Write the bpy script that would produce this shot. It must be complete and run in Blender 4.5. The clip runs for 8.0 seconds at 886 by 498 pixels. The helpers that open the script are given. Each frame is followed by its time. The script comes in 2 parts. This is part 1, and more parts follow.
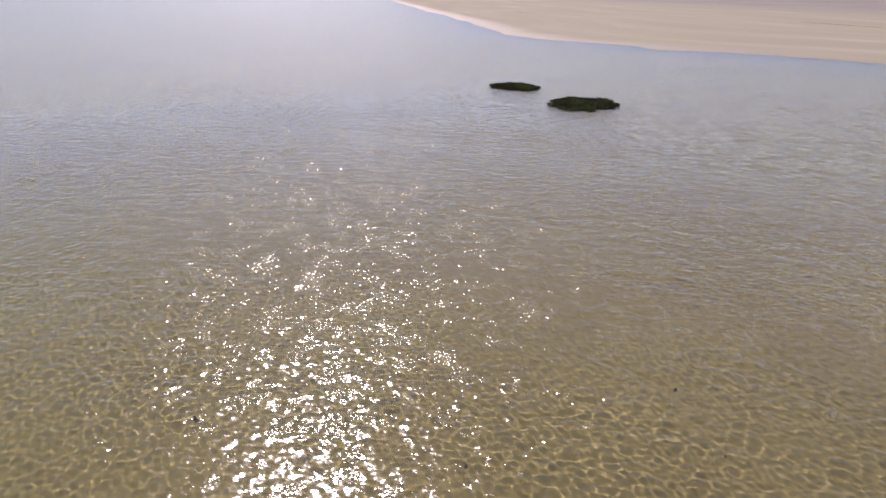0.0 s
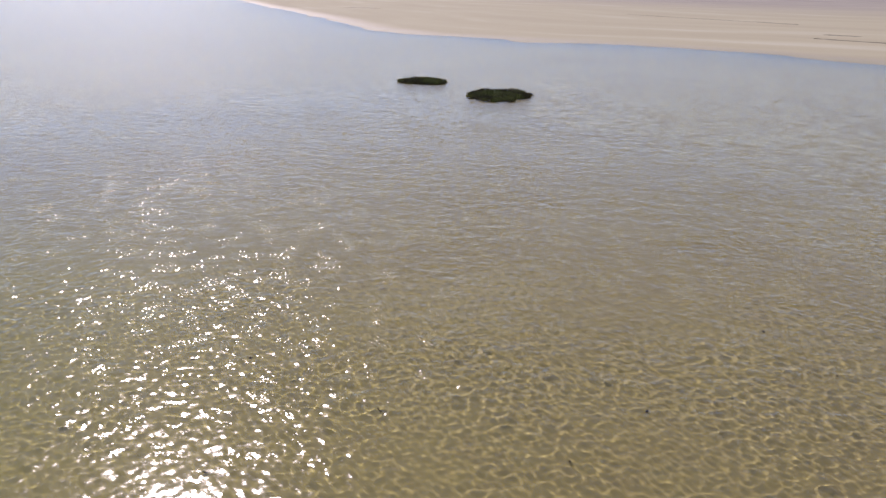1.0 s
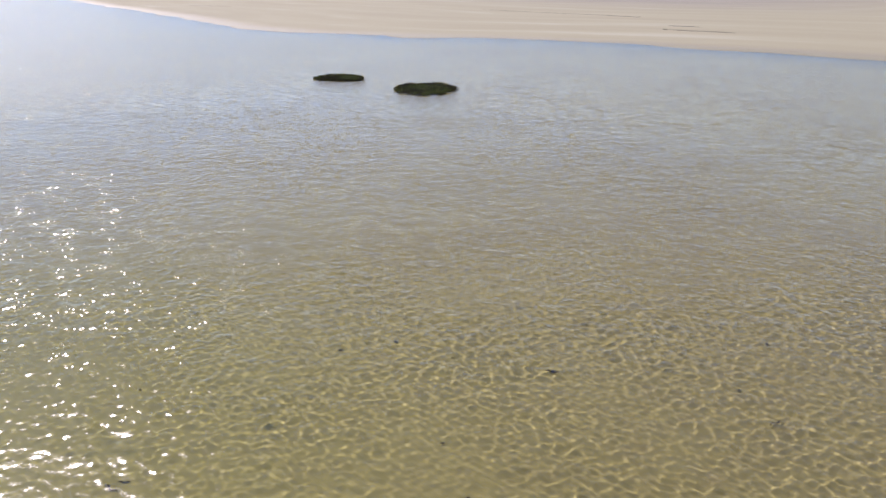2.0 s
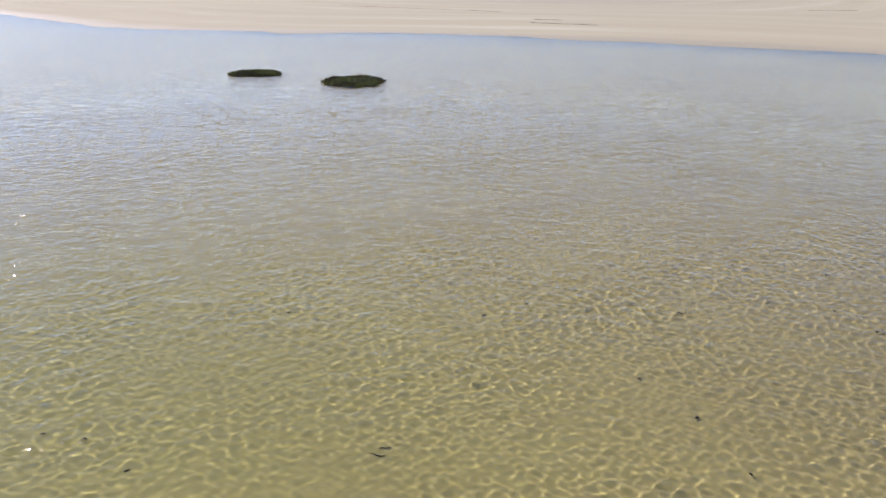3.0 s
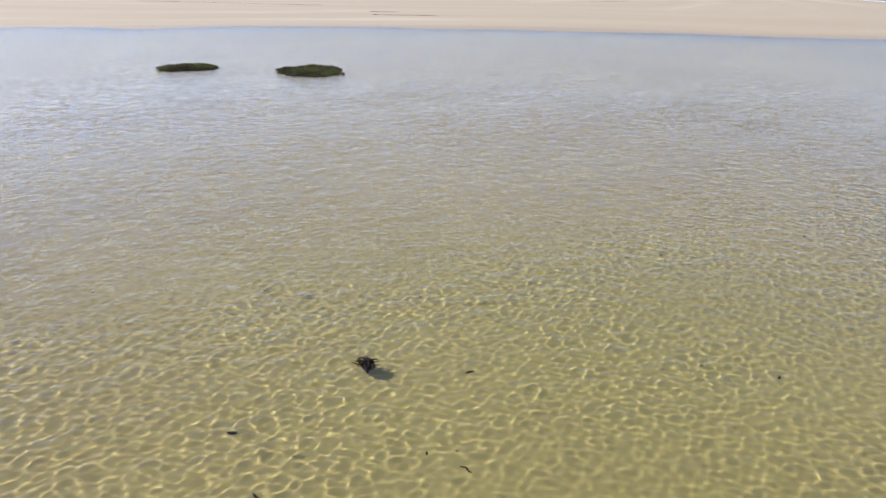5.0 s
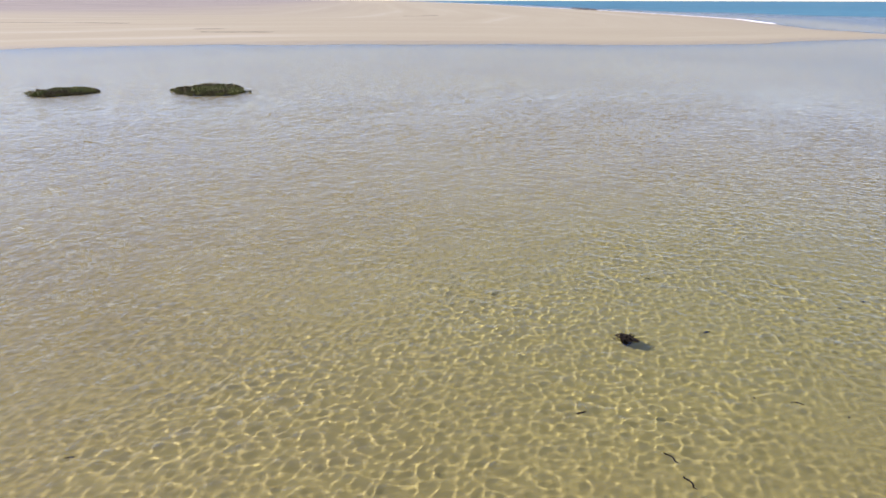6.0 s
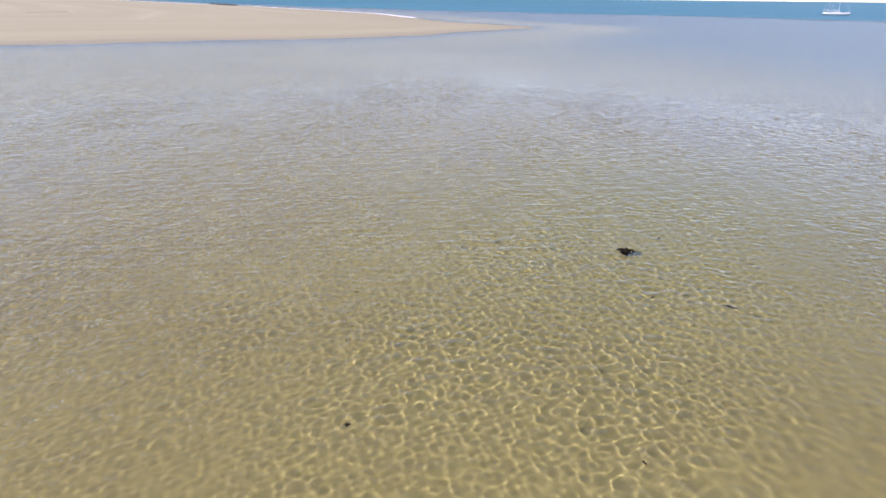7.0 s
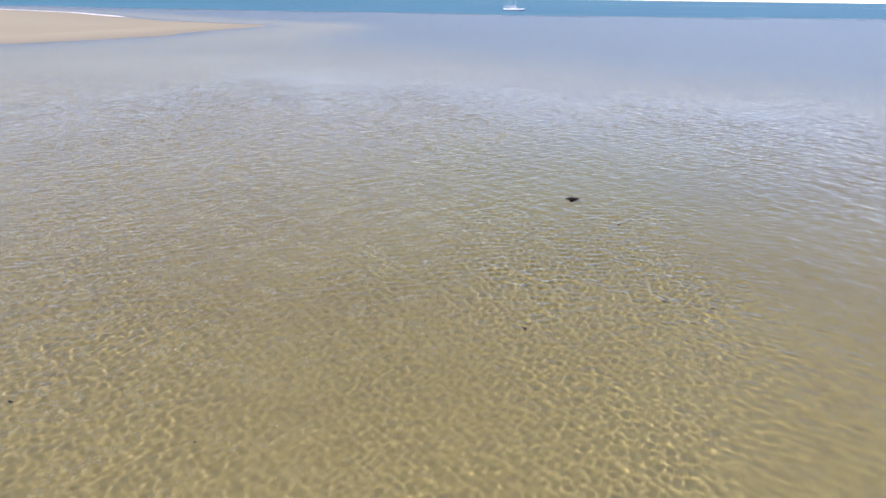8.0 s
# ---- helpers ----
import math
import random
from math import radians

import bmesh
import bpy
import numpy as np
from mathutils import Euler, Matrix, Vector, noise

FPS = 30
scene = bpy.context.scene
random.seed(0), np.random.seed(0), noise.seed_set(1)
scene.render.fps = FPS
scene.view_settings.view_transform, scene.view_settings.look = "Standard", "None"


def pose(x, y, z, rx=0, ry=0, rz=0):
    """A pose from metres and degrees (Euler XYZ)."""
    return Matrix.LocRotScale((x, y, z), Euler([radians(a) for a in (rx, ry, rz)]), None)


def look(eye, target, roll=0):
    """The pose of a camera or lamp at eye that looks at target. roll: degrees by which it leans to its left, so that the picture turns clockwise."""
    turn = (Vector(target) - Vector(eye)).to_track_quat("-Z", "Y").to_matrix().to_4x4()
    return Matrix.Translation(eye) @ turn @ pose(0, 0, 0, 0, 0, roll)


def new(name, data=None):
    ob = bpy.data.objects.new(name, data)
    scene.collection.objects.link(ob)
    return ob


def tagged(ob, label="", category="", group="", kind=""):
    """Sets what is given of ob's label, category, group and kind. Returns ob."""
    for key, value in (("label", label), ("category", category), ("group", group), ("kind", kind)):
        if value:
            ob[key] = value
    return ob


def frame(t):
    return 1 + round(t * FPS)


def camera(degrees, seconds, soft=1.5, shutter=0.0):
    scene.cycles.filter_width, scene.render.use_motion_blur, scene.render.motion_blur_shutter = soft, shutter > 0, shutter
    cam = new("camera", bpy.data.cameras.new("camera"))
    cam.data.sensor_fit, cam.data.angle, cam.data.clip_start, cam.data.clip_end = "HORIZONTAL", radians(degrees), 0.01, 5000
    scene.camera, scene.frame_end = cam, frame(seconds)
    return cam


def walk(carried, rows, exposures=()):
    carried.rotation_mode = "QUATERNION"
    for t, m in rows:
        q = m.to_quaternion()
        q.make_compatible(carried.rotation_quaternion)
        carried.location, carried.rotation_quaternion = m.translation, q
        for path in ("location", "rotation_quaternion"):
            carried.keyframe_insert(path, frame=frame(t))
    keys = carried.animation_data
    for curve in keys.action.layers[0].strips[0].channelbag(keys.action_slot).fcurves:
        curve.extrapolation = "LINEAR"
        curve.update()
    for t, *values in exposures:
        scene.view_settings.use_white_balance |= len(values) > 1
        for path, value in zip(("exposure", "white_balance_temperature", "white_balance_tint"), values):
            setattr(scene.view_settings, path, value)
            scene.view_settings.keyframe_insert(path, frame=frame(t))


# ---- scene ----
# the drone's path: seconds, eye, target, roll
cam = camera(66.55, 8.0)
PATH = [
    (0, (41.202, 29.634, 10.998), (24.518, 38.060, 3.881), 0.671),
    (0.5, (39.728, 25.604, 11.011), (24.162, 35.917, 3.845), 0.635),
    (1, (37.574, 21.443, 11.040), (23.317, 33.486, 3.851), 0.530),
    (1.5, (35.195, 17.764, 11.021), (22.307, 31.257, 3.821), 0.430),
    (2, (32.190, 14.044, 10.926), (20.937, 28.914, 3.682), 0.283),
    (2.2, (30.879, 12.615, 10.905), (20.319, 27.971, 3.646), 0.215),
    (3.3, (22.686, 6.494, 10.218), (16.097, 23.918, 2.903), 0.298),
    (3.5, (20.999, 5.569, 10.113), (15.154, 23.250, 2.781), 0.126),
    (4, (16.111, 3.274, 9.872), (11.965, 21.398, 2.466), -0.082),
    (4.2, (14.402, 2.530, 9.933), (10.577, 20.681, 2.423), -0.198),
    (5.3, (2.265, 0.188, 9.087), (1.419, 18.836, 1.878), 0.555),
    (5.5, (0.000, -0.000, 9.036), (0.000, 18.712, 1.944), 0.460),
    (6, (-6.183, -0.274, 9.091), (-2.705, 18.157, 2.148), 0.134),
    (6.5, (-12.208, 0.185, 9.045), (-4.267, 17.171, 2.086), 0.265),
    (7, (-18.754, 1.632, 9.049), (-6.707, 15.980, 2.048), 0.546),
    (7.5, (-24.468, 3.902, 9.163), (-9.716, 15.447, 2.157), 0.636),
    (8, (-30.086, 7.285, 9.467), (-13.218, 15.432, 2.460), 0.719),
]
EXPOSURE = [(0, -0.02, 7000, 37), (2, 0.31, 6700, 28), (4, 0.56, 6650, 29), (6, 0.58, 6700, 31), (8, 0.53, 6500, 32)]
walk(cam, [(t, look(eye, target, roll)) for t, eye, target, roll in PATH], EXPOSURE)


# ---- light: a high hazy sun and an open sky ----
SUN_AZIMUTH, SUN_HEIGHT = radians(167), radians(44)
SUN_WAY = Vector((math.cos(SUN_AZIMUTH) * math.cos(SUN_HEIGHT), math.sin(SUN_AZIMUTH) * math.cos(SUN_HEIGHT), math.sin(SUN_HEIGHT)))
world = bpy.data.worlds.new("world")
scene.world = world
world.use_nodes = True
sky = world.node_tree.nodes.new("ShaderNodeTexSky")
sky.sky_type, sky.sun_disc = "NISHITA", False
sky.sun_elevation, sky.sun_rotation = SUN_HEIGHT, radians(90) - SUN_AZIMUTH
sky.air_density, sky.dust_density, sky.ozone_density = 0.9, 0.05, 3.2
back = world.node_tree.nodes["Background"]
back.inputs["Strength"].default_value = 0.135
world.node_tree.links.new(sky.outputs["Color"], back.inputs["Color"])
sun = new("sun", bpy.data.lights.new("sun", "SUN"))
sun.data.energy, sun.data.angle, sun.data.color = 5.0, radians(0.53), (1.0, 0.98, 0.95)
sun.matrix_world = look(SUN_WAY * 100, (0, 0, 0))
sun.data.cycles.is_caustics_light = True


# ---- materials ----
class Nodes:
    """A short hand for a material's nodes."""

    def __init__(self, name):
        self.mat = bpy.data.materials.new(name)
        self.mat.use_nodes = True
        self.tree = self.mat.node_tree
        self.bsdf = self.tree.nodes["Principled BSDF"]
        self.out = self.tree.nodes["Material Output"]

    def add(self, kind, **values):
        node = self.tree.nodes.new("ShaderNode" + kind)
        for key, value in values.items():
            if key == "mode":
                if kind == "Math":
                    node.operation = value
                elif kind == "Mix":
                    node.data_type = value
            elif key in node.inputs:
                self.feed(node.inputs[key], value)
        return node

    def feed(self, socket, value):
        if isinstance(value, bpy.types.NodeSocket):
            self.tree.links.new(value, socket)
        else:
            socket.default_value = value

    def place(self):
        return self.tree.nodes.new("ShaderNodeNewGeometry").outputs["Position"]

    def scaled(self, vector, scale, turn=0.0):
        node = self.add("Mapping", Vector=vector, Scale=scale, Rotation=(0, 0, turn))
        return node.outputs["Vector"]

    def noise(self, vector, scale, detail=4.0, rough=0.55, warp=0.0):
        return self.add("TexNoise", Vector=vector, Scale=scale, Detail=detail, Roughness=rough, Distortion=warp).outputs["Fac"]

    def math(self, mode, a, b=0.0):
        node = self.tree.nodes.new("ShaderNodeMath")
        node.operation = mode
        self.feed(node.inputs[0], a)
        self.feed(node.inputs[1], b)
        return node.outputs[0]

    def ramp(self, fac, stops):
        node = self.tree.nodes.new("ShaderNodeValToRGB")
        self.feed(node.inputs[0], fac)
        el = node.color_ramp.elements
        while len(el) < len(stops):
            el.new(0.5)
        for e, (pos, col) in zip(el, stops):
            e.position, e.color = pos, (*col, 1) if len(col) == 3 else col
        return node.outputs["Color"]

    def step(self, value, low, high):
        node = self.tree.nodes.new("ShaderNodeMapRange")
        node.interpolation_type = "SMOOTHSTEP"
        self.feed(node.inputs["Value"], value)
        node.inputs["From Min"].default_value, node.inputs["From Max"].default_value = low, high
        return node.outputs["Result"]

    def mix(self, fac, a, b):
        node = self.tree.nodes.new("ShaderNodeMix")
        node.data_type = "RGBA"
        self.feed(node.inputs["Factor"], fac)
        for socket, value in ((node.inputs[6], a), (node.inputs[7], b)):
            self.feed(socket, (*value, 1) if isinstance(value, tuple) and len(value) == 3 else value)
        return node.outputs[2]

    def shaders(self, fac, a, b):
        node = self.tree.nodes.new("ShaderNodeMixShader")
        self.feed(node.inputs[0], fac)
        self.feed(node.inputs[1], a.outputs[0])
        self.feed(node.inputs[2], b.outputs[0])
        return node

    def bump(self, height, distance, strength=1.0, normal=None):
        node = self.add("Bump", Height=height, Distance=distance, Strength=strength)
        if normal is not None:
            self.feed(node.inputs["Normal"], normal)
        return node.outputs["Normal"]

    def attribute(self, name):
        node = self.tree.nodes.new("ShaderNodeAttribute")
        node.attribute_name = name
        return node.outputs["Fac"]

    def set(self, **values):
        for key, value in values.items():
            key = key.replace("_", " ")
            if isinstance(value, tuple) and len(value) == 3:
                value = (*value, 1)
            self.feed(self.bsdf.inputs[key], value)
        return self.mat


def plain(name, colour, rough=0.6, metal=0.0, vary=0.25, scale=6.0, bump=0.0, gloss=0.5):
    n = Nodes(name)
    where = n.place()
    cloud = n.noise(where, scale, 5)
    dark = tuple(c * (1 - vary) for c in colour)
    light = tuple(min(1, c * (1 + vary)) for c in colour)
    n.set(Base_Color=n.ramp(cloud, [(0.3, dark), (0.7, light)]), Roughness=rough, Metallic=metal, Specular_IOR_Level=gloss)
    if bump:
        n.set(Normal=n.bump(n.noise(where, scale * 6, 4), bump))
    return n.mat


def sand_material():
    """Dry and wet sand, pale olive bed under the shallow water, dark blue-green bed of the deep sea."""
    n = Nodes("sand")
    where = n.place()
    height = n.tree.nodes.new("ShaderNodeSeparateXYZ")
    n.feed(height.inputs[0], where)
    z = height.outputs["Z"]
    broad, fine = n.noise(where, 0.035, 5, 0.6, 0.6), n.noise(where, 1.3, 6, 0.65)
    bed = n.ramp(broad, [(0.30, (0.240, 0.206, 0.074)), (0.5, (0.283, 0.249, 0.092)), (0.7, (0.312, 0.285, 0.118))])
    bed = n.mix(n.math("MULTIPLY", n.step(fine, 0.45, 0.75), 0.35), bed, (0.20, 0.165, 0.085))
    bed = n.mix(n.math("MULTIPLY", n.step(n.noise(where, 4.0, 6, 0.7), 0.4, 0.7), 0.3), bed, (0.19, 0.165, 0.075))
    bed = n.mix(n.math("MULTIPLY", n.attribute("algae"), 0.65), bed, n.mix(broad, (0.205, 0.203, 0.052), (0.285, 0.285, 0.085)))
    inland = n.attribute("inland")
    strand = n.tree.nodes.new("ShaderNodeCombineXYZ")
    n.feed(strand.inputs[0], n.math("ADD", n.math("MULTIPLY", inland, 0.045), n.math("MULTIPLY", broad, 0.5)))
    n.feed(strand.inputs[1], n.math("MULTIPLY", height.outputs["X"], 0.008))
    bands = n.noise(strand.outputs[0], 1.0, 3, 0.55)
    dry = n.ramp(bands, [(0.3, (0.265, 0.237, 0.145)), (0.48, (0.288, 0.260, 0.158)), (0.6, (0.305, 0.278, 0.172)), (0.72, (0.35, 0.325, 0.225))])
    dry = n.mix(n.math("MULTIPLY", fine, 0.25), dry, (0.27, 0.25, 0.18))
    dry = n.mix(n.math("MULTIPLY", n.step(inland, 14.0, 1.0), 0.55), dry, (0.235, 0.20, 0.125))
    streaks = n.step(n.noise(n.scaled(where, (0.008, 0.05, 1.0), 0.1), 1.0, 5, 0.6), 0.4, 0.62)
    dry = n.mix(n.attribute("flat"), dry, n.mix(streaks, (0.185, 0.162, 0.130), (0.25, 0.228, 0.175)))
    shore = n.mix(n.step(z, -0.12, 0.06), bed, dry)
    meadow = n.math("MULTIPLY", n.attribute("meadow"), n.step(n.noise(n.scaled(where, (0.10, 0.012, 1.0)), 1.0, 5, 0.65, 0.5), 0.50, 0.60))
    shore = n.mix(meadow, shore, (0.045, 0.065, 0.095))
    shore = n.mix(n.math("MULTIPLY", n.step(z, -0.5, -1.7), 0.95), shore, (0.03, 0.065, 0.075))
    deep = n.mix(n.step(z, -5.0, -1.6), (0.004, 0.10, 0.19), shore)
    rough = n.math("SUBTRACT", 0.95, n.math("MULTIPLY", n.step(n.math("ABSOLUTE", z), 0.2, 0.0), 0.4))
    relief = n.math("ADD", n.noise(where, 2.5, 6, 0.6), n.noise(n.scaled(where, (1.0, 4.0, 1.0), 0.5), 1.2, 3))
    return n.set(Base_Color=deep, Roughness=rough, Normal=n.bump(relief, 0.03))


WAVE_TURN, WAVE_SLOPE = radians(25), 0.124


def water_material():
    """Clear rippled water over the lagoon bed; fine ripples tilt the surface everywhere, larger ones where the sheet is too coarse to hold them."""
    n = Nodes("water")
    geometry = n.tree.nodes.new("ShaderNodeNewGeometry")
    where = geometry.outputs["Position"]
    deep, far, chop = n.attribute("deep"), n.attribute("far"), n.attribute("chop")
    gust = n.math("ADD", 0.85, n.math("MULTIPLY", n.step(n.noise(n.scaled(where, (0.02, 0.05, 1.0), WAVE_TURN), 1.0, 3), 0.35, 0.65), 0.4))

    def ripple(normal, long, wide, slope, amount, detail=2.0):
        """Adds the slopes of ripples of that length to a normal; wide: how far the crests are drawn out."""
        spot = n.add("Mapping", Vector=where, Scale=(long * wide, long, long), Rotation=(0, 0, WAVE_TURN))
        spot.vector_type = "TEXTURE"
        grain = n.add("TexNoise", Vector=spot.outputs[0], Scale=1.0, Detail=detail, Roughness=0.55, Distortion=0.2).outputs["Color"]
        centred = n.tree.nodes.new("ShaderNodeVectorMath")
        centred.operation = "SUBTRACT"
        n.feed(centred.inputs[0], grain)
        centred.inputs[1].default_value = (0.5, 0.5, 0.5)
        tilt = n.add("Mapping", Vector=centred.outputs[0], Scale=(slope * 0.75, slope, 0), Rotation=(0, 0, WAVE_TURN))
        tilt.vector_type = "VECTOR"
        sized = n.tree.nodes.new("ShaderNodeVectorMath")
        sized.operation = "SCALE"
        n.feed(sized.inputs[0], tilt.outputs[0])
        n.feed(sized.inputs["Scale"], amount)
        total = n.tree.nodes.new("ShaderNodeVectorMath")
        n.feed(total.inputs[0], normal)
        n.feed(total.inputs[1], sized.outputs[0])
        return total.outputs[0]

    blur = n.attribute("blur")
    paws = n.step(n.noise(where, 0.9, 3, 0.6), 0.42, 0.66)
    normal = ripple(geometry.outputs["Normal"], 0.11, 1.5, 0.18, gust)
    glitter = n.attribute("glitter")
    normal = ripple(normal, 0.07, 1.4, 1.8, n.math("MULTIPLY", paws, glitter), 1.0)
    gusts = n.math("MULTIPLY", n.step(n.noise(where, 0.55, 4, 0.7), 0.50, 0.66), n.math("MULTIPLY", blur, glitter))
    normal = ripple(normal, 0.38, 2.6, 1.7, gusts, 1.0)
    normal = ripple(normal, 0.36, 2.4, 0.50, n.math("MULTIPLY", far, gust))
    normal = ripple(normal, 1.1, 3.0, 0.18, n.math("MULTIPLY", blur, gust))
    normal = ripple(normal, 0.6, 2.5, 0.14, n.math("MULTIPLY", chop, gust))
    unit = n.tree.nodes.new("ShaderNodeVectorMath")
    unit.operation = "NORMALIZE"
    n.feed(unit.inputs[0], normal)
    normal = unit.outputs[0]
    n.tree.nodes.remove(n.bsdf)
    lagoon = n.add("BsdfGlass", Color=(0.99, 0.99, 0.98, 1), Roughness=n.math("ADD", 0.10, n.math("ADD", n.math("MULTIPLY", blur, 0.13), n.math("MULTIPLY", chop, 0.035))), IOR=1.333, Normal=normal)
    lagoon.distribution = "GGX"
    sea = n.tree.nodes.new("ShaderNodeBsdfPrincipled")
    streak = n.noise(n.scaled(where, (0.03, 0.003, 1.0)), 1.0, 4)
    n.feed(sea.inputs["Base Color"], n.ramp(streak, [(0.35, (0.002, 0.085, 0.122)), (0.7, (0.010, 0.150, 0.190))]))
    n.feed(sea.inputs["Roughness"], 0.35)
    n.feed(sea.inputs["Specular IOR Level"], 0.06)
    n.feed(sea.inputs["Normal"], normal)
    blend = n.shaders(deep, lagoon, sea)
    n.feed(n.out.inputs["Surface"], blend.outputs[0])
    return n.mat


SAND, WATER = sand_material(), water_material()
MUD = plain("dark_mud", (0.03, 0.026, 0.014), 0.7, 0, 0.4, 3.0, 0.03)
WEED = plain("dark_seaweed", (0.014, 0.010, 0.006), 0.85, 0, 0.5, 9.0, 0.01, 0.15)
FOAM = plain("foam", (0.80, 0.80, 0.78), 0.6, 0, 0.15, 1.5)
HULL = plain("white_paint", (0.78, 0.79, 0.78), 0.3, 0, 0.05, 1.0)
BOOT = plain("dark_blue_paint", (0.02, 0.03, 0.07), 0.4, 0, 0.2, 1.0)
WOOD = plain("teak", (0.22, 0.13, 0.06), 0.6, 0, 0.3, 3.0)
METAL = plain("pale_aluminium", (0.62, 0.63, 0.65), 0.35, 0.6, 0.1, 3.0)
CLOTH = plain("pale_canvas", (0.55, 0.54, 0.50), 0.9, 0, 0.1, 4.0)
GLASS = plain("dark_window", (0.02, 0.025, 0.03), 0.1, 0, 0.1, 2.0)


def grass_material():
    n = Nodes("marsh_grass")
    where = n.place()
    island = n.tree.nodes.new("ShaderNodeNewGeometry").outputs["Random Per Island"]
    patch = n.step(n.noise(where, 0.45, 3), 0.42, 0.6)
    green = n.mix(island, (0.085, 0.10, 0.014), (0.165, 0.18, 0.032))
    brown = n.mix(island, (0.050, 0.042, 0.011), (0.10, 0.082, 0.024))
    return n.set(Base_Color=n.mix(patch, brown, green), Roughness=0.7)


GRASS = grass_material()


# ---- building helpers ----
def part(name, bm, material, parent=None, label="", smooth=False):
    mesh = bpy.data.meshes.new(name)
    bm.to_mesh(mesh)
    bm.free()
    mesh.materials.append(material)
    if smooth:
        mesh.polygons.foreach_set("use_smooth", [True] * len(mesh.polygons))
    ob = new(name, mesh)
    ob.parent = parent
    if label:
        ob["label"] = label
    return ob


def sheet(name, xs, ys, zs, material, fields=None):
    """A grid of heights zs over the lines xs, ys, as one smooth mesh."""
    nx, ny = len(xs), len(ys)
    gx, gy = np.meshgrid(xs, ys, indexing="ij")
    co = np.stack([gx, gy, zs], -1).reshape(-1, 3).astype(np.float32)
    i, j = np.meshgrid(np.arange(nx - 1), np.arange(ny - 1), indexing="ij")
    a = (i * ny + j).ravel()
    quads = np.stack([a, a + ny, a + ny + 1, a + 1], -1).astype(np.int32)
    mesh = bpy.data.meshes.new(name)
    mesh.vertices.add(len(co))
    mesh.vertices.foreach_set("co", co.ravel())
    mesh.loops.add(quads.size)
    mesh.loops.foreach_set("vertex_index", quads.ravel())
    mesh.polygons.add(len(quads))
    mesh.polygons.foreach_set("loop_start", np.arange(0, quads.size, 4, dtype=np.int32))
    mesh.polygons.foreach_set("use_smooth", np.ones(len(quads), dtype=bool))
    for key, values in (fields or {}).items():
        mesh.attributes.new(key, "FLOAT", "POINT").data.foreach_set("value", values.ravel().astype(np.float32))
    mesh.update(calc_edges=True)
    mesh.materials.append(material)
    return new(name, mesh)


def lines(low, high, step, reach, growth, mid=80.0, late=1.12):
    """Grid lines, even between low and high, widening outwards to reach, faster past mid."""
    core = np.arange(low, high + step / 2, step)
    out, d, s = [], 0.0, step
    while d < reach:
        s *= growth if d < mid else late
        d += s
        out.append(d)
    out = np.array(out)
    return np.concatenate([low - out[::-1], core, high + out])


def past(gx, gy, line):
    """Signed distance to a polyline: positive on its left side."""
    best, sign = np.full(gx.shape, 1e9), np.zeros(gx.shape)
    for (ax, ay), (bx, by) in zip(line, line[1:]):
        ux, uy = bx - ax, by - ay
        s = np.clip(((gx - ax) * ux + (gy - ay) * uy) / (ux * ux + uy * uy), 0, 1)
        dx, dy = gx - ax - s * ux, gy - ay - s * uy
        d = np.hypot(dx, dy)
        side = np.sign(ux * (gy - ay) - uy * (gx - ax))
        near = d < best - 1e-9
        best, sign = np.where(near, d, best), np.where(near, side, sign)
    return best * sign


def smooth(v, low, high):
    s = np.clip((v - low) / (high - low), 0, 1)
    return s * s * (3 - 2 * s)


# ---- ground: lagoon bed, sand spit and sea bed in one sheet ----
SHORE = [(-4800, 1900), (-780, 374), (-352, 217), (-229, 175), (-180, 156), (-152, 143), (-125, 137), (-106, 134), (-88, 138), (-75, 142), (-54, 150),
         (-28, 154), (0, 154), (20, 153), (40, 147), (60, 140), (76, 139), (95, 143), (125, 151), (147, 155), (156, 165),
         (155, 180), (160, 215), (177, 256), (205, 325), (224, 430), (243, 560), (260, 760), (285, 1000), (335, 1500), (440, 3600), (500, 4800)]
SEA = [(600, 4800), (480, 2500), (390, 1500), (325, 1000), (295, 760), (283, 560), (296, 420), (320, 300), (345, 180), (382, 85), (460, -40), (580, -300), (900, -4800)]
xs, ys = lines(-120, 240, 2.0, 4600, 1.04, 300), lines(-30, 330, 2.0, 4600, 1.04, 300)
gx, gy = np.meshgrid(xs, ys, indexing="ij")
wobble = np.array([[noise.noise((x * 0.05, y * 0.05, 0)) for y in ys] for x in xs])
inland, offshore = past(gx, gy, SHORE), past(gx, gy, SEA)
bank = np.where(inland > 0, np.minimum(0.9, inland * 0.014) + 0.0, -0.52 * smooth(-inland, 0, 60))
bank = bank + 0.05 * wobble * (0.3 + 0.7 * smooth(np.abs(inland), 2, 15))
bank = bank + 16 * smooth(inland, 450, 1500)
bank = bank - (7 * smooth(offshore, -10, 60) + 1.1 * smooth(gx - 0.3 * gy, 0, 120)) * smooth(-inland, 0, 50)
grey_flat = smooth(inland + 30 * wobble, 150, 480)
ground = sheet("ground", xs, ys, bank, SAND, {"flat": grey_flat, "inland": inland, "algae": np.exp(-(((gx - 9) / 17) ** 2 + ((gy - 17) / 13) ** 2)), "meadow": smooth(offshore, -150, -70) * (1 - smooth(offshore, -25, 5)) * (inland < 0)})
tagged(ground, "pale sand spit and shallow olive lagoon bed", "ground", kind="structure")
ground.cycles.is_caustics_receiver = True

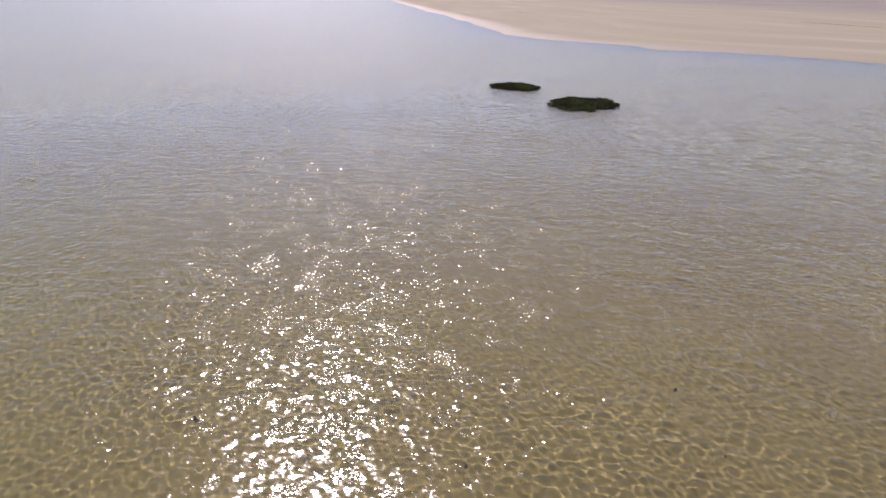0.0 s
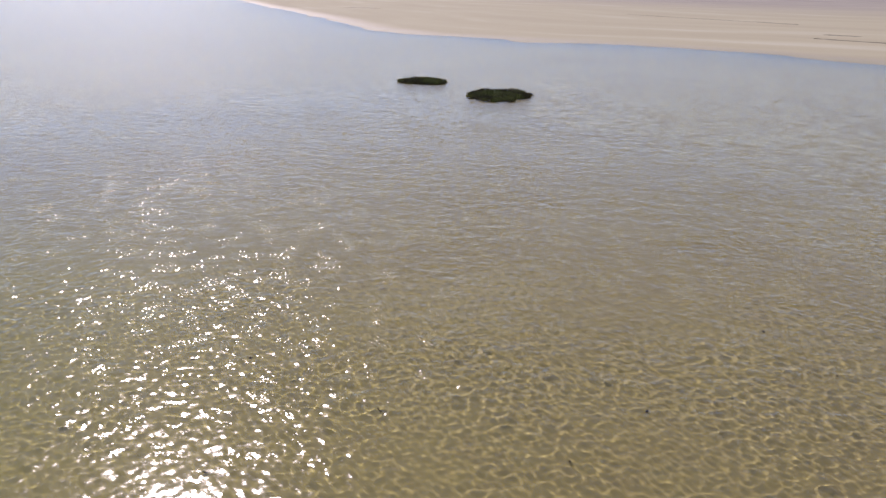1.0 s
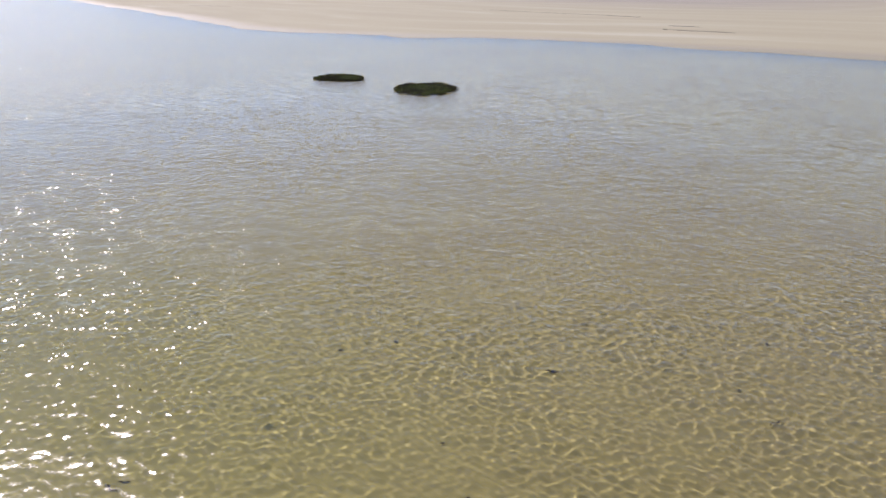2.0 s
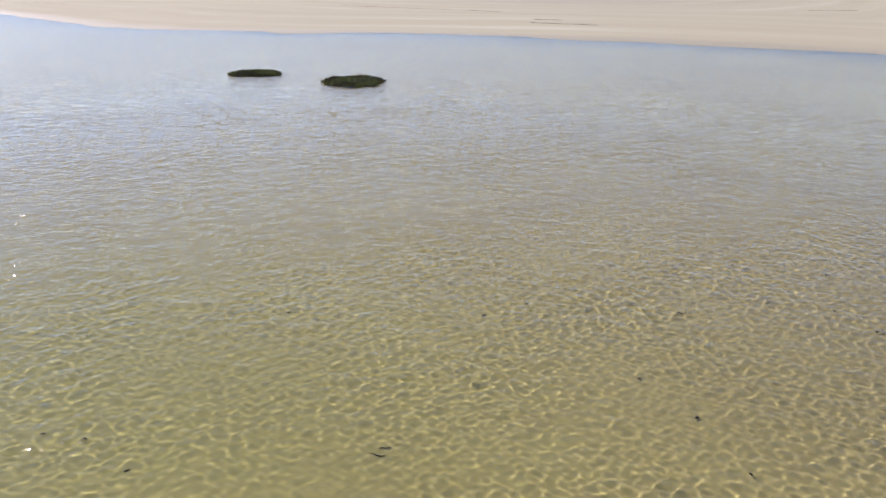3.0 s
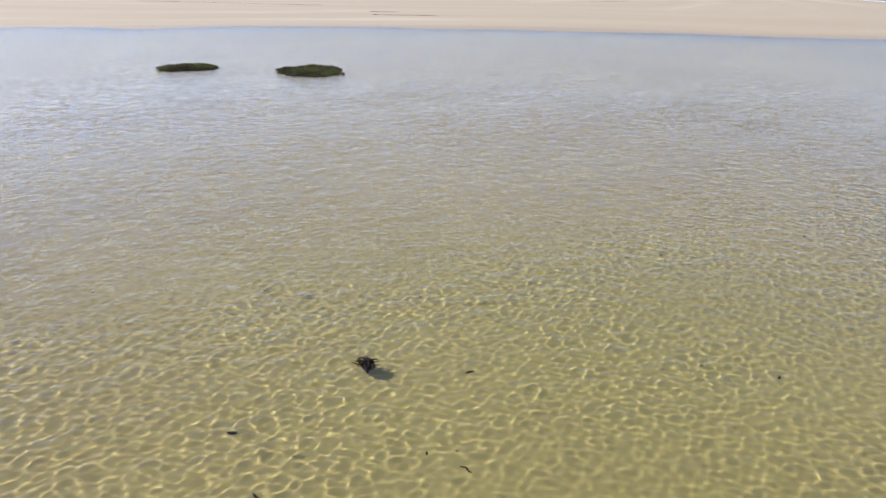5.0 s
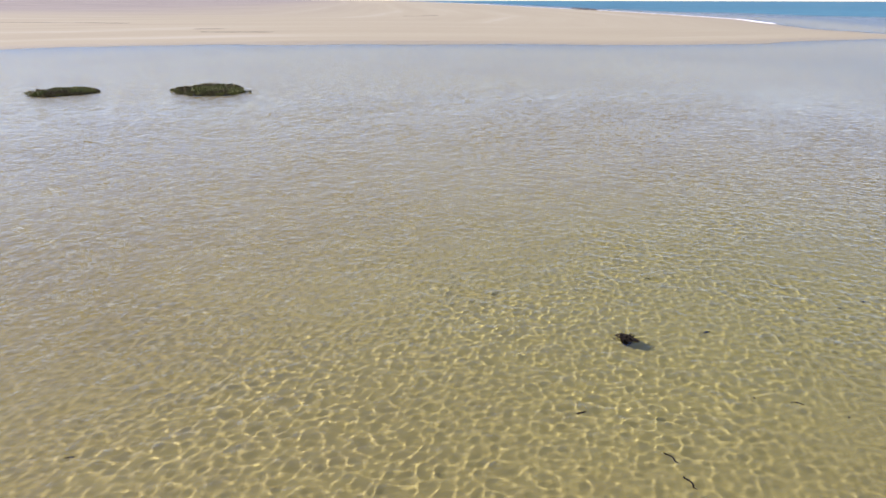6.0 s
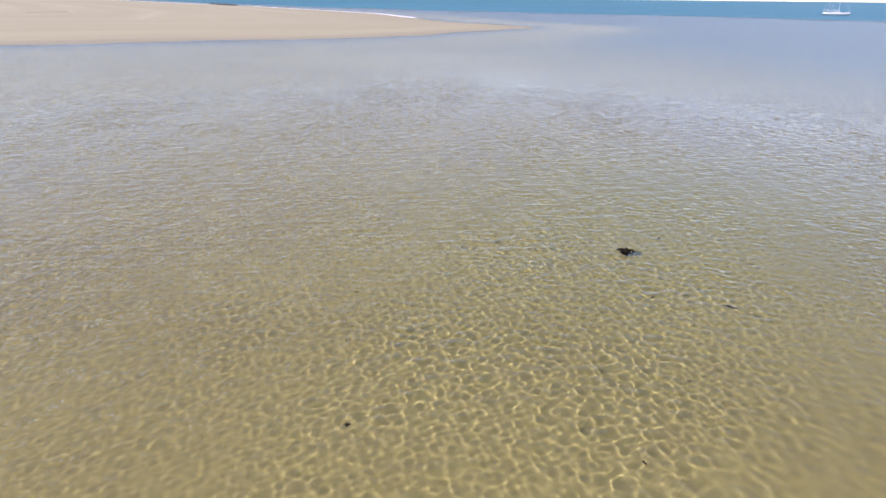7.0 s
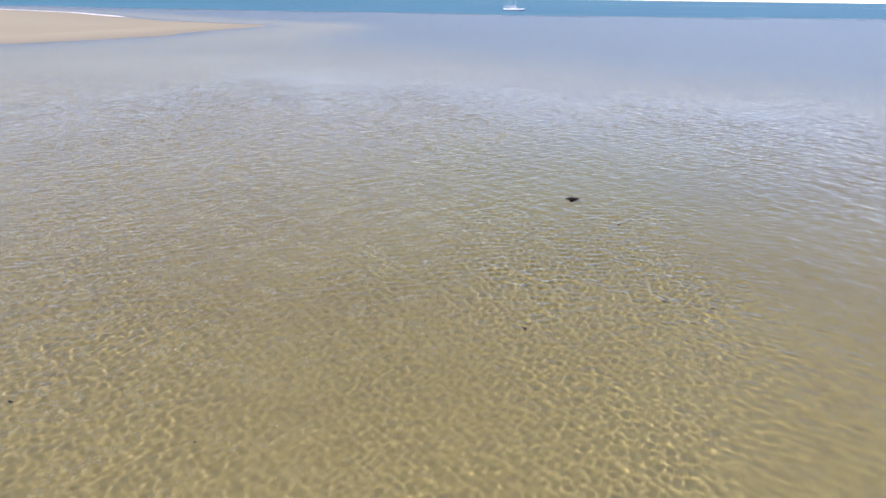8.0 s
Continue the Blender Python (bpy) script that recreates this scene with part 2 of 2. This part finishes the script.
# ---- water: one rippled sheet ----
STEP = 0.065
xs, ys = lines(-26, 36, STEP, 4700, 1.025, late=1.15), lines(8, 62, STEP, 4700, 1.025, late=1.15)
gx, gy = np.meshgrid(xs, ys, indexing="ij")
dice = np.random.RandomState(7)
apart = np.hypot(np.maximum(np.abs(gx - 5) - 31, 0), np.maximum(np.abs(gy - 35) - 27, 0))
reach = np.maximum(STEP + 0.025 * apart, np.maximum(np.gradient(xs)[:, None], np.gradient(ys)[None, :]) * (apart < 75))
uneven = 0.9 + 0.22 * np.sin(gx * 0.53 + 1.7 * np.sin(gy * 0.21)) * np.sin(gy * 0.61 + 1.3 * np.sin(gx * 0.17)) + 0.18 * np.sin(gx * 0.19 - gy * 0.27)


def swell(count, short, spread):
    """A random sea of unit height from waves of those lengths, faded out where the sheet is too coarse."""
    total = np.zeros(gx.shape)
    for k in range(count):
        length = short * (spread ** dice.rand())
        way = WAVE_TURN + radians(90) + dice.normal(0, 1.15)
        ph = math.tau / length * (gx * math.cos(way) + gy * math.sin(way)) + dice.rand() * math.tau
        total += math.sqrt(2 / count) * np.sin(ph) * (1 - smooth(reach, 0.27 * length, 0.6 * length))
    return total


# sharp crests on broad troughs, with finer and longer waves among them
fade = 1 - smooth(reach, 0.1, 0.3)
wave = 0.0050 * swell(90, 0.185, 3.2) - 0.0085 * np.sqrt(swell(48, 0.6, 2.2) ** 2 + 0.12) * fade + 0.0065 * swell(24, 0.8, 2.6)
wave *= uneven * (1 - 0.25 * smooth(-gx, 4, 18))
calm = smooth(-past(gx, gy, SHORE), 2, 40)
gone = smooth(np.log(STEP + 0.025 * apart), math.log(0.07), math.log(0.4)) * (0.35 + 0.65 * calm)
blur = apart / (apart + 6)
offshore = smooth(past(gx, gy, SEA) + 12 * np.sin(gx * 0.05) * np.sin(gy * 0.037), -25, 25)
water = sheet("water", xs, ys, wave, WATER, {"deep": offshore, "far": gone, "blur": blur, "glitter": smooth(gy - 0.4 * gx, 8, 30) * (1 - smooth(gx - 0.3 * gy, 5, 32)), "chop": smooth(gx - 0.3 * gy, -25, 60)})
tagged(water, "clear shallow lagoon water with small ripples and glitter", "water", kind="structure")
water.cycles.is_caustics_caster = True


# ---- marsh islets ----
def marsh_islet(x, y, long, short, turn, seed, tall, label, thin=None):
    """A mud bank with some hundred tufts of salt-marsh grass; thin: a side (degrees) on which the tufts stand apart."""
    dice = random.Random(seed)
    thing = new("marsh_islet")
    thing.matrix_world = pose(x, y, 0, 0, 0, turn)
    turns = [k * math.tau / 96 for k in range(96)]
    outline = [1 + 0.3 * noise.noise((math.cos(a) * 1.5, math.sin(a) * 1.5, seed)) + 0.3 * noise.noise((math.cos(a) * 5, math.sin(a) * 5, seed + 9)) for a in turns]
    bm = bmesh.new()
    top = bm.verts.new((0, 0, 0.08))
    ring = []
    for frac, z in ((0.55, 0.07), (0.85, 0.02), (0.97, -0.12), (1.2, -0.85)):
        ring.append([bm.verts.new((long * frac * o * math.cos(a), short * frac * o * math.sin(a), z + 0.03 * dice.uniform(-1, 1))) for a, o in zip(turns, outline)])
    for k in range(96):
        j = (k + 1) % 96
        bm.faces.new((top, ring[0][k], ring[0][j]))
        for a, b in zip(ring, ring[1:]):
            bm.faces.new((a[k], b[k], b[j], a[j]))
    part("mud_base", bm, MUD, thing, "dark wet mud", smooth=True).cycles.is_caustics_receiver = True
    bm = bmesh.new()
    for _ in range(1500):
        a, r = dice.random() * math.tau, math.sqrt(dice.random()) * 1.12
        if thin is not None and math.cos(a - radians(thin)) > 0.55 and r > 0.35 and dice.random() < 0.8:
            continue
        if r > 0.94 and dice.random() < 0.6:
            continue
        edge = outline[int(a / math.tau * 96) % 96]
        px, py = long * r * edge * math.cos(a), short * r * edge * math.sin(a)
        h0 = tall * dice.uniform(0.6, 1.15) * (1.0 - 0.55 * min(r, 1.0) ** 6) * max(0.3, 0.95 + 0.4 * noise.noise((px * 0.9, py * 0.9, seed + 3)))
        wide = dice.uniform(0.12, 0.24)
        for k in range(18):
            f = (k + dice.random()) / 18
            turn_a, out = dice.random() * math.tau, wide * dice.uniform(0.3, 1.0) * (1.15 - 0.5 * f)
            c = Vector((px + out * math.cos(turn_a), py + out * math.sin(turn_a), h0 * (0.12 + 0.9 * f)))
            up = Vector((math.cos(turn_a) * 0.6, math.sin(turn_a) * 0.6, dice.uniform(0.5, 1.2))).normalized()
            side = up.cross(Vector((dice.uniform(-1, 1), dice.uniform(-1, 1), dice.uniform(-0.6, 0.6)))).normalized()
            size, w = dice.uniform(0.06, 0.13), dice.uniform(0.022, 0.045)
            v = [bm.verts.new(q) for q in (c - up * size * 0.6, c + side * w, c + up * size, c - side * w)]
            bm.faces.new(v)
        stem = [bm.verts.new(q) for q in ((px - 0.012, py, -0.06), (px + 0.012, py, -0.06), (px + dice.uniform(-0.08, 0.08), py + dice.uniform(-0.08, 0.08), h0 * 0.95))]
        bm.faces.new(stem)
    tuft = part("grass", bm, GRASS, thing, "dense olive and brown marsh grass")
    tuft["kind"] = "stuff"
    tagged(thing, label, "islet", group="marsh islets")
    return thing


marsh_islet(-16.9, 75.4, 3.25, 3.45, 20, 3, 0.46, "larger low islet of dark olive marsh grass standing in shallow water")
marsh_islet(-31.6, 76.2, 3.15, 2.3, 15, 8, 0.40, "smaller low islet of brownish marsh grass, thin at one end", 165)


# ---- small things on the bed of the lagoon ----
BED = -0.52


def ribbon(bm, points, width, thick=0.006):
    """A tapering strip along points, with thickness."""
    rows = []
    for k, p in enumerate(points):
        p = Vector(p)
        along = (Vector(points[min(k + 1, len(points) - 1)]) - Vector(points[max(k - 1, 0)])).normalized()
        side = along.cross(Vector((0, 0, 1)))
        side = side.normalized() if side.length > 0.01 else Vector((1, 0, 0))
        w = width * (0.35 + 0.65 * math.sin(math.pi * (k + 0.4) / len(points)))
        up = side.cross(along) * thick
        rows.append([bm.verts.new(p + side * w + up), bm.verts.new(p - side * w + up), bm.verts.new(p - side * w - up), bm.verts.new(p + side * w - up)])
    for a, b in zip(rows, rows[1:]):
        for k in range(4):
            bm.faces.new((a[k], a[(k + 1) % 4], b[(k + 1) % 4], b[k]))
    bm.faces.new(rows[0][::-1])
    bm.faces.new(rows[-1])


def seaweed_clump(x, y):
    """A torn tangle that rests on the bed and breaks the surface."""
    dice = random.Random(5)
    thing = new("seaweed_clump")
    thing.matrix_world = pose(x, y, 0, 0, 0, -20)
    bm = bmesh.new()
    bmesh.ops.create_icosphere(bm, subdivisions=5, radius=0.17)
    for v in bm.verts:
        k = 1 + 0.55 * noise.noise(v.co * 8) + 0.35 * noise.noise(v.co * 24) + 0.15 * noise.noise(v.co * 60)
        v.co = Vector((v.co.x * (0.95 + v.co.z * 1.8) * k, v.co.y * (0.8 + v.co.z * 1.6) * k, (v.co.z * 0.7 if v.co.z > 0 else v.co.z * 2.6) * k - 0.06))
    part("mass", bm, WEED, thing, smooth=True).cycles.is_caustics_receiver = True
    for _ in range(46):
        a, bm = dice.random() * math.tau, bmesh.new()
        reach, rise = dice.uniform(0.16, 0.38), dice.uniform(-0.05, 0.07)
        bend = dice.uniform(-0.9, 0.9)
        pts = []
        for k in range(7):
            f = 0.15 + 0.85 * k / 6
            b = a + bend * f
            pts.append((reach * f * math.cos(b) * 1.1, reach * f * math.sin(b) * 0.85, rise * math.sin(f * 2.6) + dice.uniform(-0.012, 0.012) + 0.03 - 0.05 * f))
        ribbon(bm, pts, dice.uniform(0.012, 0.03))
        part("frond", bm, WEED, thing).cycles.is_caustics_receiver = True
    tagged(thing, "dark brown tangle of torn seaweed breaking the shallow water", "seaweed")


seaweed_clump(2.2, 15.7)


def litter(x, y, size, seed):
    """A dark shell, leaf or bit of weed lying on the bed."""
    dice = random.Random(seed)
    bm = bmesh.new()
    bmesh.ops.create_icosphere(bm, subdivisions=2, radius=1)
    sx, sy, sz = size * dice.uniform(0.8, 1.6), size * dice.uniform(0.4, 0.7), size * 0.3
    for v in bm.verts:
        k = 1 + 0.45 * noise.noise(v.co * 1.7 + Vector((seed, 0, 0)))
        v.co = Vector((v.co.x * sx * k, v.co.y * sy * k, v.co.z * sz * k))
    ob = part("weed_scrap", bm, WEED, smooth=True)
    ob.matrix_world = pose(x, y, BED + sz * 0.5, 0, 0, dice.uniform(0, 360))
    ob.cycles.is_caustics_receiver = True
    tagged(ob, "small dark scrap of weed lying on the lagoon bed", "weed scrap", group="scraps on the lagoon bed")


def twig(x, y, long, turn):
    bm = bmesh.new()
    ribbon(bm, [(long * (k / 6 - 0.5), 0.03 * math.sin(k * 1.3) * long * 3, 0.02) for k in range(7)], 0.02, 0.012)
    ob = part("twig", bm, WEED)
    ob.matrix_world = pose(x, y, BED, 0, 0, turn)
    ob.cycles.is_caustics_receiver = True
    tagged(ob, "dark waterlogged twig lying on the sandy lagoon bed", "twig", group="twigs on the lagoon bed")


SCRAPS = [(3.0, 20.3), (5.1, 20.1), (4.9, 16.0), (8.0, 16.5), (11.0, 19.0), (11.2, 14.3), (11.1, 17.0), (13.0, 16.6), (14.7, 22.3), (23.3, 25.8),
          (26.0, 29.5), (28.8, 33.2), (25.0, 24.5), (17.1, 35.6), (18.8, 29.1), (4.3, 22.1), (10.2, 19.4), (11.5, 24.9), (7.9, 16.6), (10.0, 16.7),
          (4.2, 12.6), (5.9, 11.4), (-0.3, 12.8), (-7.7, 19.3), (4.0, 24.5), (-4.0, 9.2), (-7.7, 8.0), (-11.9, 13.2), (33.7, 27.1), (26.4, 22.7),
          (4.85, 12.75), (-20.8, 18.1), (-21.7, 23.4), (14.9, 25.4), (28.6, 44.0), (31.5, 42.9), (28.8, 36.6), (17.7, 27.6)]
for k, (x, y) in enumerate(SCRAPS):
    litter(x, y, 0.035 + 0.05 * ((k * 7) % 5) / 5, k)
for x, y, long, turn in ((18.05, 19.6, 0.42, 10), (30.1, 32.1, 0.45, 60), (18.1, 19.9, 0.3, 30), (1.0, 10.8, 0.45, 110), (1.0, 10.0, 0.4, 100), (5.1, 12.2, 0.3, 140), (23.9, 30.7, 0.4, 20), (4.4, 30.3, 0.5, 175)):
    twig(x, y, long, turn)


# ---- weed lines and dark banks on the spit ----
def land(x, y):
    """Height of the spit at a place."""
    d = float(past(np.array([x]), np.array([y]), SHORE)[0])
    return min(0.9, max(d, 0) * 0.014)


def weed_line(name, line, width, tall, material, label, category, seed):
    """A long low ridge with ragged edges that lies along line."""
    dice = random.Random(seed)
    pts = []
    for (ax, ay), (bx, by) in zip(line, line[1:]):
        steps = max(2, int(math.hypot(bx - ax, by - ay) / max(1.0, width * 0.5)))
        pts += [(ax + (bx - ax) * k / steps, ay + (by - ay) * k / steps) for k in range(steps)]
    pts.append(line[-1])
    bm, rows = bmesh.new(), []
    for k, (x, y) in enumerate(pts):
        qx, qy = pts[min(k + 1, len(pts) - 1)]
        ox, oy = pts[max(k - 1, 0)]
        d = math.hypot(qx - ox, qy - oy)
        nx, ny = -(qy - oy) / d, (qx - ox) / d
        w = width * (0.35 + 0.65 * abs(noise.noise((k * 0.35, seed, 0))) * 2) * (0.15 + 0.85 * min(1, k / 3, (len(pts) - 1 - k) / 3))
        s, h, z = width * 0.4 * noise.noise((k * 0.2, seed, 5)), tall * dice.uniform(0.5, 1.2), land(x, y) - 0.02
        rows.append([bm.verts.new((x + nx * (s + f * w), y + ny * (s + f * w), z + h * g)) for f, g in ((-1, -0.2), (-0.55, 0.7), (0.05, 1.0), (0.6, 0.6), (1, -0.2))])
    for a, b in zip(rows, rows[1:]):
        for k in range(4):
            bm.faces.new((a[k], a[k + 1], b[k + 1], b[k]))
    return tagged(part(name, bm, material), label, category)


STRAND = "thin dark line of dried weed on pale beach sand"
for k, line in enumerate(([(-158, 296), (-129, 286), (-102, 276), (-85, 272), (-68, 265)], [(-39, 214), (-30, 214)], [(-35, 199), (-26, 198), (-16, 197)], [(40, 355), (49, 364), (61, 373)], [(-322, 247), (-305, 249), (-285, 248)])):
    weed_line("weed_line", line, 0.5, 0.1, WEED, STRAND, "weed line", k)["group"] = "weed lines on the spit"
weed_line("weed_bank", [(246, 600), (250, 625), (253, 655), (257, 690)], 4.5, 1.2, MUD, "low dark bank of rock and weed at the sea edge", "weed bank", 31)


# ---- surf: white foam along the sea side of the spit, and a far breaker ----
def surf(name, line, width, seed, label):
    ob = weed_line(name, line, width, 0.10, FOAM, label, "surf", seed)
    ob["kind"] = "structure"
    return ob


surf("surf_spit", [(178, 257), (206, 325), (225, 430), (244, 560), (261, 760), (286, 1000), (336, 1500), (400, 2700)], 4.0, 41, "white foam and washed sand along the sea edge")
surf("surf_far", [(1180, 560), (1190, 330), (1215, 120), (1270, -120), (1330, -420)], 5.0, 43, "thin white line of far breakers on blue sea")


# ---- sailing yacht at anchor ----
def tube(bm, a, b, r0, r1, sides=8):
    a, b = Vector(a), Vector(b)
    q = (b - a).to_track_quat("Z", "Y")
    rows = [[bm.verts.new(c + q @ Vector((math.cos(k * math.tau / sides) * r, math.sin(k * math.tau / sides) * r, 0))) for k in range(sides)] for c, r in ((a, r0), (b, r1))]
    for k in range(sides):
        bm.faces.new((rows[0][k], rows[0][(k + 1) % sides], rows[1][(k + 1) % sides], rows[1][k]))
    bm.faces.new(rows[0][::-1])
    bm.faces.new(rows[1])


def loft(bm, rows):
    rows = [[bm.verts.new(p) for p in row] for row in rows]
    for a, b in zip(rows, rows[1:]):
        for k in range(len(a) - 1):
            bm.faces.new((a[k], a[k + 1], b[k + 1], b[k]))
    return rows


def block(bm, x0, x1, y0, y1, z0, z1, inset=0.0):
    lo = [bm.verts.new(p) for p in ((x0, y0, z0), (x1, y0, z0), (x1, y1, z0), (x0, y1, z0))]
    hi = [bm.verts.new(p) for p in ((x0 + inset, y0 + inset, z1), (x1 - inset, y0 + inset, z1), (x1 - inset, y1 - inset, z1), (x0 + inset, y1 - inset, z1))]
    bm.faces.new(lo[::-1])
    bm.faces.new(hi)
    for k in range(4):
        bm.faces.new((lo[k], lo[(k + 1) % 4], hi[(k + 1) % 4], hi[k]))


def sailing_yacht(x, y, turn, long=15.5):
    thing = new("sailing_yacht")
    thing.matrix_world = pose(x, y, 0, 0, 0, turn)
    half = long / 2

    def section(f, levels):
        beam = 2.1 * (math.sin(math.pi * min(1, 0.16 + 0.84 * f) ** 0.85) ** 0.6) if f < 0.995 else 0.03
        sheer = 1.35 + 0.5 * (2 * f - 0.9) ** 2
        row = []
        for g in levels:
            z = -0.5 + (sheer + 0.5) * g
            row.append((-half + long * f + 0.9 * f * g * f, beam * (0.45 + 0.55 * g ** 0.5), z))
        return row

    fs = [k / 20 for k in range(21)]
    low, high = [0, 0.15, 0.35, 0.48], [0.48, 0.6, 0.8, 1.0]
    for name, levels, material, label in (("lower_hull", low, BOOT, "dark blue boot stripe"), ("hull", high, HULL, "white hull sides")):
        bm = bmesh.new()
        for side in (1, -1):
            rows = loft(bm, [[(p[0], side * p[1], p[2]) for p in section(f, levels)] for f in fs])
        bmesh.ops.remove_doubles(bm, verts=bm.verts, dist=0.002)
        part(name, bm, material, thing, label, smooth=True)
    bm = bmesh.new()
    loft(bm, [[(section(f, [1.0])[0][0], w * section(f, [1.0])[0][1], section(f, [1.0])[0][2] - 0.05) for w in (-1, 0, 1)] for f in fs])
    part("deck", bm, WOOD, thing)
    bm = bmesh.new()
    block(bm, -3.0, 2.6, -1.15, 1.15, 1.2, 2.0, 0.18)
    cabin = part("cabin", bm, HULL, thing)
    for side in (1, -1):
        for k in range(3):
            bm = bmesh.new()
            block(bm, -2.4 + k * 1.6, -1.4 + k * 1.6, side * 1.05 - 0.05, side * 1.05 + 0.05, 1.5, 1.75)
            part("window", bm, GLASS, cabin)
    bm = bmesh.new()
    block(bm, -5.2, -3.3, -1.0, 1.0, 2.6, 2.72, 0.05)
    for px in (-5.1, -3.4):
        for py in (-0.9, 0.9):
            tube(bm, (px, py, 1.2), (px, py, 2.62), 0.03, 0.03, 6)
    part("sun_cover", bm, CLOTH, thing, "pale canvas cover over the cockpit")
    for name, px, tall, r in (("main_mast", 1.6, 18.5, 0.13), ("mizzen_mast", -4.4, 12.5, 0.10)):
        bm = bmesh.new()
        tube(bm, (px, 0, 1.1), (px, 0, tall), r, r * 0.6, 10)
        mast = part(name, bm, METAL, thing)
        bm = bmesh.new()
        tube(bm, (px, -1.1, tall * 0.62), (px, 1.1, tall * 0.62), 0.04, 0.04, 6)
        part("spreader", bm, METAL, mast)
        bm = bmesh.new()
        tube(bm, (px, 0, 2.9), (px - tall * 0.26, 0, 3.0), 0.07, 0.06, 8)
        part("boom", bm, METAL, mast)
        bm = bmesh.new()
        tube(bm, (px - 0.2, 0, 3.12), (px - tall * 0.25, 0, 3.16), 0.19, 0.13, 10)
        part("furled_sail", bm, CLOTH, mast, "pale canvas sail furled on its boom")
        for end in ((px - tall * 0.3, 0, 1.5), (px + tall * 0.32, 0, 1.7), (px, 1.9, 1.4), (px, -1.9, 1.4)):
            bm = bmesh.new()
            tube(bm, (px, 0, tall * 0.98), (min(max(end[0], -half), half + 0.9), end[1], end[2]), 0.045, 0.045, 5)
            part("stay", bm, METAL, mast)
    bm = bmesh.new()
    tube(bm, (half, 0, 1.75), (half + 2.2, 0, 2.1), 0.09, 0.05, 8)
    part("bowsprit", bm, WOOD, thing)
    tagged(thing, "white sailing yacht with bare masts and furled sails at anchor", "sailing yacht")


sailing_yacht(488, 200, -69)
